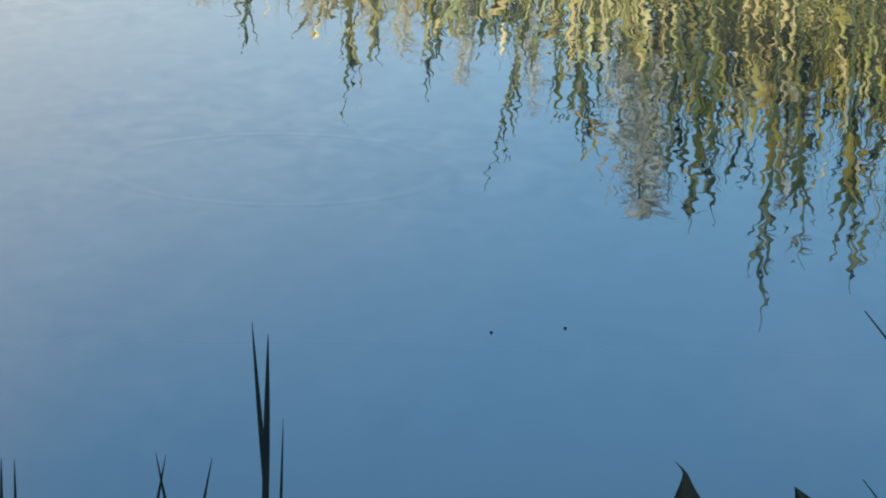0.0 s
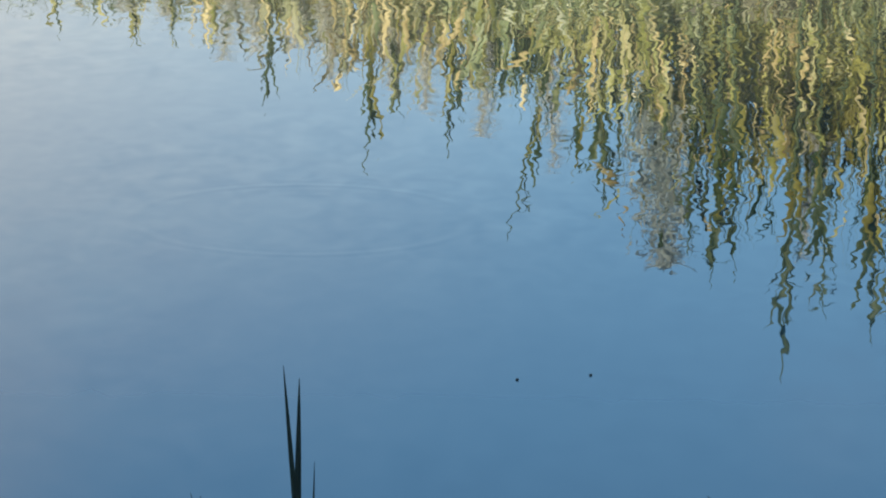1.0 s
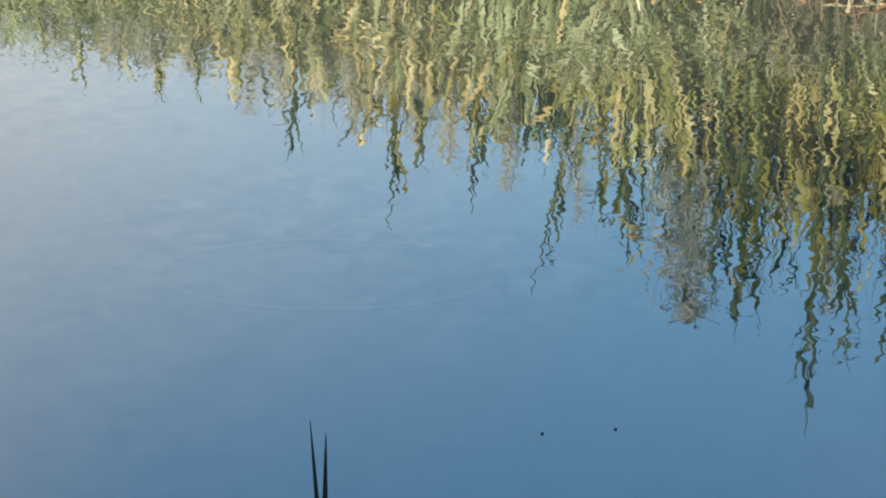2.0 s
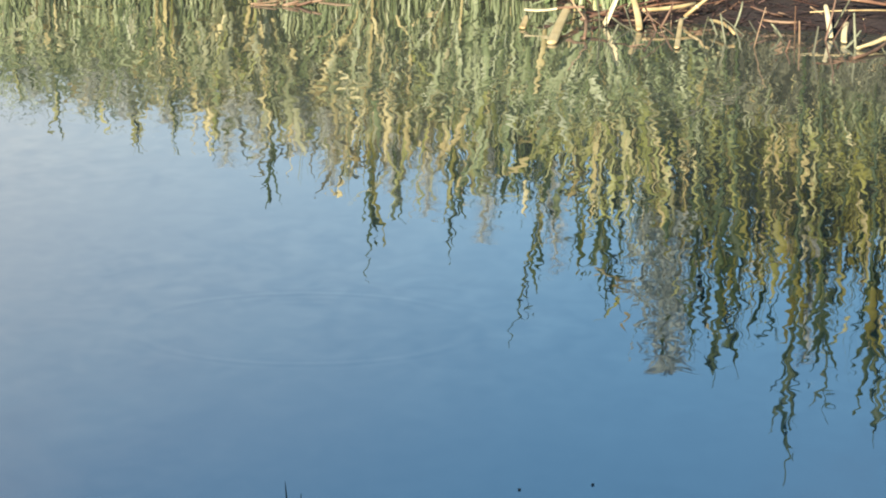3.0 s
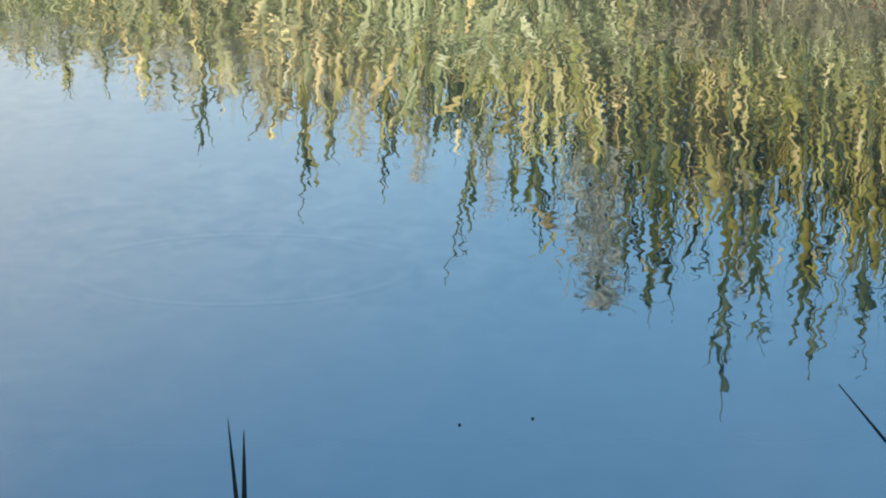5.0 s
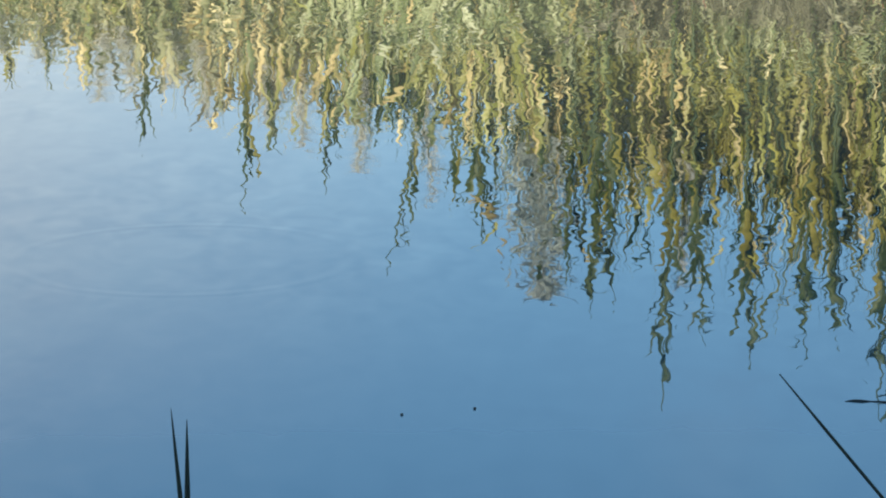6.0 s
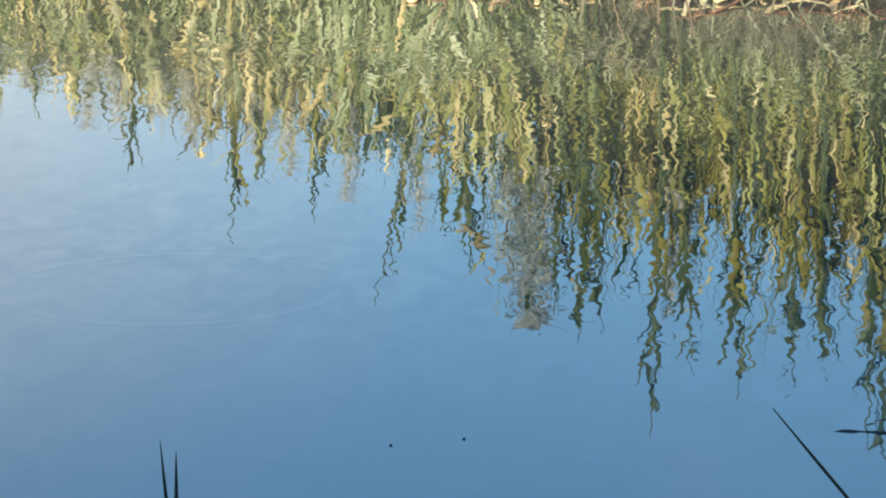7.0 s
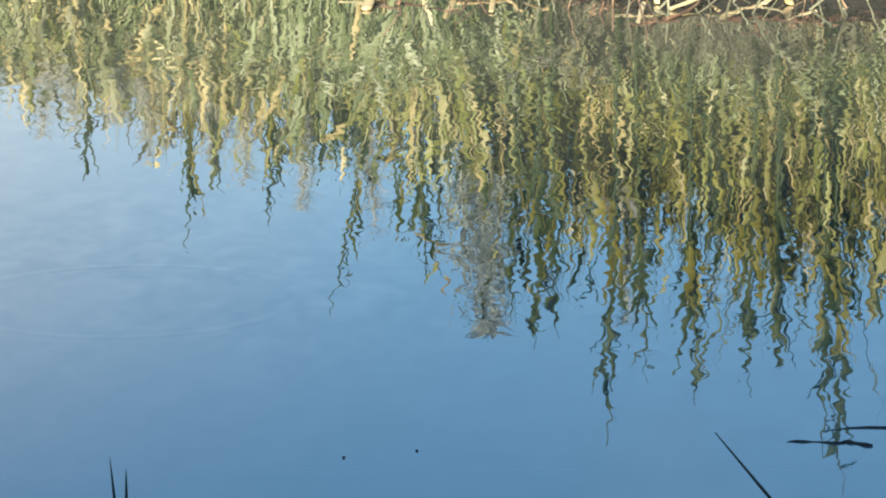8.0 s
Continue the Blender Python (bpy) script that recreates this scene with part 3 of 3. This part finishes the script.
# ---------------------------------------------------------------- dead stalks and litter at the waterline
def strap(shape, run, width):
    """A split length of stem, flattish and of even breadth, a little bowed, with ragged ends."""
    v, f = shape
    side = run.cross(Vector((0, -0.2, 1))).normalized()
    up = side.cross(run).normalized()
    bow = up * run.length * rng.uniform(-0.03, 0.03) + side * width * rng.uniform(-0.35, 0.35)
    rows = [(0.0, 0.85), (0.04, 1.0), (0.35, 0.95), (0.7, 0.86), (0.96, 0.8), (1.0, 0.55)]
    for s, wide in rows:
        skew = rng.uniform(-0.25, 0.25) * width if s in (0.0, 1.0) else 0.0
        for j in range(8):
            a = 2 * math.pi * j / 8
            p = run * s + bow * (4 * s * (1 - s)) + side * (math.cos(a) * width * 0.5 * wide) + up * (math.sin(a) * width * 0.17)
            v.append(tuple(p + run.normalized() * skew * math.cos(a)))
    for k in range(len(rows) - 1):
        f += [(k * 8 + j, k * 8 + (j + 1) % 8, k * 8 + 8 + (j + 1) % 8, k * 8 + 8 + j) for j in range(8)]
    f += [tuple(reversed(range(8))), tuple((len(rows) - 1) * 8 + j for j in range(8))]


def dry_stalk(a, c, width, flat=False, mat=STALK, label="broken cream-coloured dry reed stalk leaning at the waterline"):
    """A dead stalk or strap of leaf from a to c, split at its end."""
    a, c = Vector(a), Vector(c)
    ob = thing("dry_stalk", label, "dry reed", "dead stalks along the waterline", a)
    run = c - a
    shape = ([], [])
    if flat:
        strap(shape, run, width)
    else:
        bend = Vector((rng.uniform(-1, 1), rng.uniform(-1, 1), rng.uniform(-1, 1))) * run.length * 0.04
        pts = [run * s + bend * (4 * s * (1 - s)) for s in (0, 0.25, 0.5, 0.75, 1.0)]
        tube(shape, pts, [width * 0.5 * q for q in (1.0, 0.96, 1.04, 0.9, 0.8)], 8)
    stalk = part("stalk", shape, mat, ob)
    if not flat:
        part("node", node_ring(run * 0.5 + bend, run, width * 0.6), mat, stalk)
    return ob


def node_ring(at, way, r):
    shape = ([], [])
    w = way.normalized() * r * 0.5
    tube(shape, [at - w, at, at + w], [r * 0.8, r, r * 0.8], 8)
    return shape


for a, c, w, flat in [((-0.004, 11.421, 0.006), (0.053, 12.045, 0.055), 0.036, True), ((-0.097, 11.977, 0.045), (0.016, 11.975, 0.05), 0.02, True),
                      ((0.013, 11.974, 0.05), (0.104, 11.929, 0.06), 0.01, False), ((-0.102, 11.792, 0.006), (-0.088, 11.916, 0.03), 0.024, True),
                      ((0.1, 11.532, 0.006), (0.101, 11.798, 0.06), 0.011, False), ((0.17, 11.883, 0.006), (0.212, 11.9, 0.1), 0.026, True),
                      ((0.091, 11.836, 0.03), (0.247, 11.933, 0.07), 0.011, False), ((0.283, 11.772, 0.006), (0.26, 11.983, 0.1), 0.024, True),
                      ((0.391, 11.329, 0.006), (0.418, 11.726, 0.05), 0.019, True), ((0.297, 11.946, 0.05), (0.477, 12.062, 0.06), 0.014, False),
                      ((0.438, 12.014, 0.02), (0.521, 12.004, 0.09), 0.013, False), ((0.509, 11.847, 0.03), (0.584, 11.58, 0.02), 0.012, False),
                      ((0.896, 11.615, 0.006), (0.891, 11.793, 0.09), 0.02, True), ((0.93, 11.498, 0.006), (0.951, 11.656, 0.05), 0.021, True),
                      ((0.932, 11.123, 0.006), (1.071, 11.421, 0.03), 0.011, False), ((1.352, 11.446, 0.006), (1.379, 11.7, 0.06), 0.03, True),
                      ((1.268, 11.451, 0.006), (1.355, 11.609, 0.04), 0.022, True), ((1.115, 11.747, 0.006), (1.167, 11.814, 0.07), 0.024, True),
                      ((1.02, 11.86, 0.03), (1.155, 11.909, 0.07), 0.015, False), ((1.281, 11.626, 0.02), (1.161, 11.778, 0.08), 0.015, False),
                      ((1.315, 11.958, 0.06), (1.391, 11.842, 0.02), 0.014, False), ((0.962, 11.345, 0.006), (1.137, 11.535, 0.04), 0.014, False),
                      ((-0.57, 13.0, 0.255), (-0.654, 13.0, 0.48), 0.022, True), ((-0.548, 12.95, 0.141), (-0.372, 12.95, 0.074), 0.016, False)]:
    dry_stalk(a, c, w, flat, STALK if flat or w > 0.0115 else DULL)
for a, c in [((0.791, 12.1, 0.139), (0.415, 12.1, 0.349)), ((1.363, 12.1, 0.221), (1.529, 12.1, 0.315))]:
    dry_stalk(a, c, 0.014, False, STUBBLE_ONE, "long pale grey dead stalk leaning over the mud")
for _ in range(65):
    px = rng.uniform(-1.6, 1.9) if rng.random() < 0.2 else rng.uniform(0.0, 1.75)
    py = shore(px) + rng.uniform(-0.03, 0.75)
    ang, ln = rng.uniform(0, 2 * math.pi), rng.uniform(0.05, 0.19)
    rise = rng.uniform(-0.05, 0.35)
    z = max(0.0, ground_height(px, py)) + 0.004 + max(0.0, -rise * ln)
    q = (px + math.cos(ang) * ln * 0.7, py + math.sin(ang) * ln * 0.35, z + rise * ln)
    dry_stalk((px, py, z), q, rng.uniform(0.005, 0.012), rng.random() < 0.5, STALK if rng.random() < 0.03 else DULL, "short weathered brown reed piece stuck in the muddy bank")

for _ in range(60):  # thin grey twigs and snapped leaf ends that stick out of the shallows
    px = rng.uniform(0.1, 1.75)
    py = shore(px) - rng.uniform(0.02, 0.55)
    tilt, ln = rng.gauss(0, 0.7), rng.uniform(0.04, 0.15)
    dry_stalk((px, py, -0.01), (px + math.sin(tilt) * ln, py + rng.uniform(-0.05, 0.05), max(0.008, math.cos(tilt) * ln)), rng.uniform(0.004, 0.009), rng.random() < 0.6,
              STUBBLE_ONE if rng.random() < 0.7 else DULL, "thin grey-brown dead twig sticking out of the shallow water")

for k in range(56):  # rusty thin stalks heaped criss-cross on the mud
    px = rng.uniform(0.12, 0.6) if k % 2 else rng.uniform(0.85, 1.75)
    py = shore(px) + rng.uniform(0.05, 0.7)
    ang, ln = rng.uniform(0, 2 * math.pi), rng.uniform(0.10, 0.34)
    z = max(0.0, ground_height(px, py)) + rng.uniform(0.006, 0.03)
    dry_stalk((px, py, z), (px + math.cos(ang) * ln, py + math.sin(ang) * ln * 0.6, z + rng.uniform(0.0, 0.07)), rng.uniform(0.005, 0.010), k % 5 == 0,
              STALK if k % 9 == 0 else RUST, "thin rusty-brown dead reed stalk lying across the mud")
for _ in range(11):  # a small raft of rusty broken pieces
    px, py, ang, ln = rng.uniform(-1.05, -0.82), rng.uniform(12.3, 12.55), rng.gauss(0, 0.5), rng.uniform(0.05, 0.15)
    dry_stalk((px, py, 0.004), (px + math.cos(ang) * ln, py + math.sin(ang) * ln, rng.uniform(0.006, 0.035)), rng.uniform(0.006, 0.011), rng.random() < 0.5, DULL, "short rusty-brown reed piece floating in a small raft")

stubble = ([], [])
for _ in range(3200):
    px = rng.uniform(-0.1, 1.5)
    py = shore(px) + 0.7 + 0.15 * min(1.0, max(0.0, px / 0.4)) + rng.uniform(0.0, 0.4)
    z = max(-0.02, ground_height(px, py)) - 0.01
    a, h = rng.uniform(0, 2 * math.pi), rng.uniform(0.10, 0.30) * rng.uniform(0.5, 1)
    ln = h * rng.uniform(0.05, 1.3)
    blade(stubble, (px, py, z), (px + math.cos(a) * ln, py + math.sin(a) * ln, z + h), rng.uniform(0.003, 0.009), sag=rng.uniform(0, 1.2), twist=rng.uniform(-1, 1), steps=3)
tagged(part("dead_stubble", stubble, STUBBLE), "grey-brown dead stubble on the muddy bank", "stubble", kind="stuff")

litter = ([], [])
for _ in range(5200):
    px = rng.uniform(-2.2, 2.2) if rng.random() < 0.3 else rng.uniform(0, 2)
    py = shore(px) + rng.uniform(-0.05, 0.95)
    z = max(0.002, ground_height(px, py)) + rng.uniform(0.0, 0.008)
    a, ln = rng.uniform(0, 2 * math.pi), rng.uniform(0.03, 0.12)
    blade(litter, (px, py, z), (px + math.cos(a) * ln, py + math.sin(a) * ln, z + rng.uniform(-0.003, 0.025)), rng.uniform(0.003, 0.011), steps=2)
tagged(part("plant_litter", litter, LITTER), "reddish-brown rotting leaf litter along the waterline", "litter", kind="stuff")


# ---------------------------------------------------------------- plants of the near bank
def spike(shape, base, tip, width, bow):
    """A pointed rush blade with a lens-shaped section, even below and drawn out to its point."""
    v, f = shape
    n0, run, steps = len(v), tip - base, 10
    for k in range(steps + 1):
        s = 1 - (1 - k / steps) ** 2.2
        p = base + run * s + Vector((bow * 4 * s * (1 - s), 0, 0))
        w = 0.5 * width * min(1.0, 0.05 + ((1 - s) * run.length / 0.13) ** 0.7)
        for j in range(6):
            a = 2 * math.pi * j / 6
            v.append(tuple(p + Vector((math.cos(a) * w, math.sin(a) * w * 0.45, 0))))
    for k in range(steps):
        for j in range(6):
            a, c = n0 + k * 6, n0 + k * 6 + 6
            f.append((a + j, a + (j + 1) % 6, c + (j + 1) % 6, c + j))
    f.append(tuple(n0 + j for j in reversed(range(6))))
    f.append(tuple(n0 + steps * 6 + j for j in range(6)))


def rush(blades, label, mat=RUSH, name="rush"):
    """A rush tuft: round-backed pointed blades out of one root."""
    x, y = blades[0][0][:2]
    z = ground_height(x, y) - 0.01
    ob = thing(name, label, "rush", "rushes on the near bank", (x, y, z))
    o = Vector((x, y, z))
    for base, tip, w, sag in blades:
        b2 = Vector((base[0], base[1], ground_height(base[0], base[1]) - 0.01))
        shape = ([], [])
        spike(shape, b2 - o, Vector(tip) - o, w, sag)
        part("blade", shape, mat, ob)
    return ob


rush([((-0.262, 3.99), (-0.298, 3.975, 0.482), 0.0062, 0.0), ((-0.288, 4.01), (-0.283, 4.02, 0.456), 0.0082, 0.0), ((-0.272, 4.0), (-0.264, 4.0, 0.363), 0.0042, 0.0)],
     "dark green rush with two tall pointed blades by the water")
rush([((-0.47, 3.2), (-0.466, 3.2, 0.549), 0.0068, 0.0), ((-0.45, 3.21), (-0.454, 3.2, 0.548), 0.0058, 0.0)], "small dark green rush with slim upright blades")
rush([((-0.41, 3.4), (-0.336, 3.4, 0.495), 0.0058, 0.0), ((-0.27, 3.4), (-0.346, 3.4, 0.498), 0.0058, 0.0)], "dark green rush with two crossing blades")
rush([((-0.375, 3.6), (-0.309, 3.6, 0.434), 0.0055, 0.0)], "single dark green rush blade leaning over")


def slanting_stem(base, tip, r, label):
    """A bare dead stem that leans far over."""
    z = ground_height(*base) - 0.01
    o = Vector((*base, z))
    ob = thing("slanting_stem", label, "stem", "slanting stems on the near bank", o)
    run = Vector(tip) - o
    shape = ([], [])
    tube(shape, [run * s + Vector((0, 0, -0.03 * s * (1 - s))) for s in (0, 0.2, 0.4, 0.6, 0.8, 0.95, 1)], [r * q for q in (1.5, 1.35, 1.2, 1.1, 1.0, 0.85, 0.3)], 7)
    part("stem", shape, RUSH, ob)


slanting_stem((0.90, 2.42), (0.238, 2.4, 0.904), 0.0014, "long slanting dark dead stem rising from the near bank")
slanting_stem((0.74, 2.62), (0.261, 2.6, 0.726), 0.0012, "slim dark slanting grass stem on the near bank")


def broad_leaf(base, tip, outline, label):
    """A broad dark leaf on a stalk. outline: millimetres below the tip, sideways shift and width, from the curled point down."""
    z = ground_height(*base) - 0.01
    o = Vector((*base, z))
    ob = thing("broad_leaf_plant", label, "leaf", "broad leaves on the near bank", o)
    q = Vector(tip) - o
    v, f = [], []
    for down, shift, w in outline:
        p = q + Vector((shift, 0, -down)) * 0.001
        h = 0.0005 * w
        v += [tuple(p + Vector((-h, 0.25 * h, 0))), tuple(p + Vector((0, -0.35 * h - 0.0004, 0))), tuple(p + Vector((h, 0.3 * h, 0))), tuple(p + Vector((0, -0.35 * h + 0.0006, 0)))]
    n = len(outline)
    for k in range(n - 1):
        for j in range(4):
            f.append((k * 4 + j, k * 4 + (j + 1) % 4, k * 4 + 4 + (j + 1) % 4, k * 4 + 4 + j))
    f += [(3, 2, 1, 0), tuple((n - 1) * 4 + j for j in range(4))]
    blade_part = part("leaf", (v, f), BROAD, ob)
    rib = ([], [])
    mids = [q + Vector((sh, -0.18 * w - 0.6, -dn)) * 0.001 for dn, sh, w in outline[3:]]
    tube(rib, mids, [0.0005 + 0.0008 * k / len(mids) for k in range(len(mids))], 5)
    part("midrib", rib, BROAD, blade_part)
    foot = q + Vector((outline[-1][1], 0, -outline[-1][0])) * 0.001
    stalk = ([], [])
    tube(stalk, [(0, 0, 0), foot * 0.5 + Vector((0.01, 0, 0)), foot], [0.003, 0.0027, 0.0022])
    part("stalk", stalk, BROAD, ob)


broad_leaf((0.17, 2.8), (0.131, 2.8, 0.678), [(0, 0, 0.4), (3, 2.6, 1.2), (6.5, 6, 2.2), (10, 8.4, 3.4), (14, 9.2, 6), (18, 9.6, 9), (25, 10.2, 15), (31, 11, 21), (38, 12.5, 26),
           (55, 16, 33), (75, 19, 35), (95, 22, 30), (115, 24, 20), (130, 25, 8), (140, 26, 4)], "shade-darkened olive broad leaf with a curled pointed tip")
broad_leaf((0.26, 2.7), (0.219, 2.7, 0.689), [(0, 0, 0.6), (2, 1.4, 3), (5, 3.6, 6.5), (9, 6.4, 12), (14, 10, 19), (20, 14.5, 26), (30, 18, 32), (48, 22, 38), (70, 25, 38),
           (92, 28, 31), (112, 30, 20), (126, 31, 8), (136, 32, 4)], "shade-darkened blunt broad leaf of a waterside plant")


# ---------------------------------------------------------------- afloat on the pond
def floating_stalk(a, c, r, label):
    ob = thing("floating_stalk", label, "reed stalk", "", (*a, 0.0))
    run = Vector((c[0] - a[0], c[1] - a[1], 0))
    shape = ([], [])
    tube(shape, [run * s + Vector((0, run.length * (0.045 * math.sin(5 * s) + 0.02 * math.sin(14 * s)), 0.0012 * math.sin(9 * s))) for s in (0, 0.1, 0.2, 0.3, 0.45, 0.6, 0.8, 1)], [r * q for q in (0.2, 0.5, 0.8, 1.1, 0.95, 1.1, 1, 0.8)], 8)
    part("stalk", shape, DRIFT, ob)


floating_stalk((0.698, 5.868), (0.795, 5.858), 0.0026, "thin dark waterlogged reed stalk floating on the pond")
floating_stalk((0.79, 5.866), (0.838, 5.835), 0.0042, "short thick dark stalk end floating on the pond")
floating_stalk((0.775, 5.94), (1.15, 5.955), 0.0024, "long dark stalk drifting just under the pond surface")

for px, py in ((-0.047, 5.80), (0.075, 5.838)):
    v, f = [], []
    for k in range(9):
        a = 2 * math.pi * k / 9
        r = 0.0018 * (1 + 0.3 * math.sin(3 * a))
        v += [(r * math.cos(a) * 1.3, r * math.sin(a) * 2, 0.0022), (r * math.cos(a) * 1.2, r * math.sin(a) * 1.9, -0.001)]
    f = [(2 * k, 2 * k + 1, (2 * k + 3) % 18, (2 * k + 2) % 18) for k in range(9)] + [tuple(2 * k for k in range(9))]
    speck = tagged(part("floating_leaf", (v, f), DRIFT), "tiny dark leaf fragment floating on the pond", "leaf", "leaf fragments afloat")
    speck.location = (px, py, 0.0)


# ---------------------------------------------------------------- an unseen tree, added behind the viewer to shade the near bank
BARK, t, b, out = material("bark")
ridges = noise_node(t, 18.0, 5.0, (1, 1, 0.25))
t.links.new(ramp_node(t, ridges, [(0.3, (0.05, 0.035, 0.025)), (0.7, (0.17, 0.13, 0.10))]), b.inputs["Base Color"])
b.inputs["Roughness"].default_value = 0.9
TREE_LEAF = leaf_material("tree_leaf", [(0.0, (0.03, 0.06, 0.015)), (0.5, (0.06, 0.10, 0.025)), (1.0, (0.11, 0.14, 0.04))], 0.3)


def tree(at, centre, radius, clumps, leaves):
    o = Vector((*at, ground_height(*at) - 0.05))
    ob = thing("tree", "unseen leafy tree added behind the viewer for near-bank shade", "tree", "", o)
    c = Vector(centre) - o
    fork = Vector((c.x * 0.35, c.y * 0.35, c.z * 0.45))
    trunk = ([], [])
    tube(trunk, [(0, 0, 0), fork * 0.3 + Vector((0.05, 0, 0)), fork * 0.7, fork], [0.22, 0.17, 0.14, 0.12], 10)
    part("trunk", trunk, BARK, ob)
    crown = ([], [])
    for k in range(clumps):
        d = Vector((rng.gauss(0, 1), rng.gauss(0, 1), rng.gauss(0, 1))).normalized() * rng.uniform(0.25, 1.0) ** 0.5
        q = c + Vector((d.x * radius[0], d.y * radius[1], d.z * radius[2]))
        if k % 14 == 0:
            limb = ([], [])
            mid = fork.lerp(q, 0.5) + Vector((0, 0, 0.2))
            tube(limb, [fork, mid, q], [0.07, 0.04, 0.012], 6)
            part("limb", limb, BARK, ob)
        for _ in range(leaves):
            p = q + Vector((rng.gauss(0, 0.24), rng.gauss(0, 0.24), rng.gauss(0, 0.2)))
            e = Vector((rng.uniform(-1, 1), rng.uniform(-1, 1), rng.uniform(-0.8, 0.3))).normalized() * rng.uniform(0.08, 0.14)
            blade(crown, p, p + e, 0.09, sag=0.3, steps=2)
    part("crown", crown, TREE_LEAF, ob)


tree((-2.9, -7.4), (-1.75, -6.4, 3.85), (2.1, 1.7, 0.95), 420, 46)
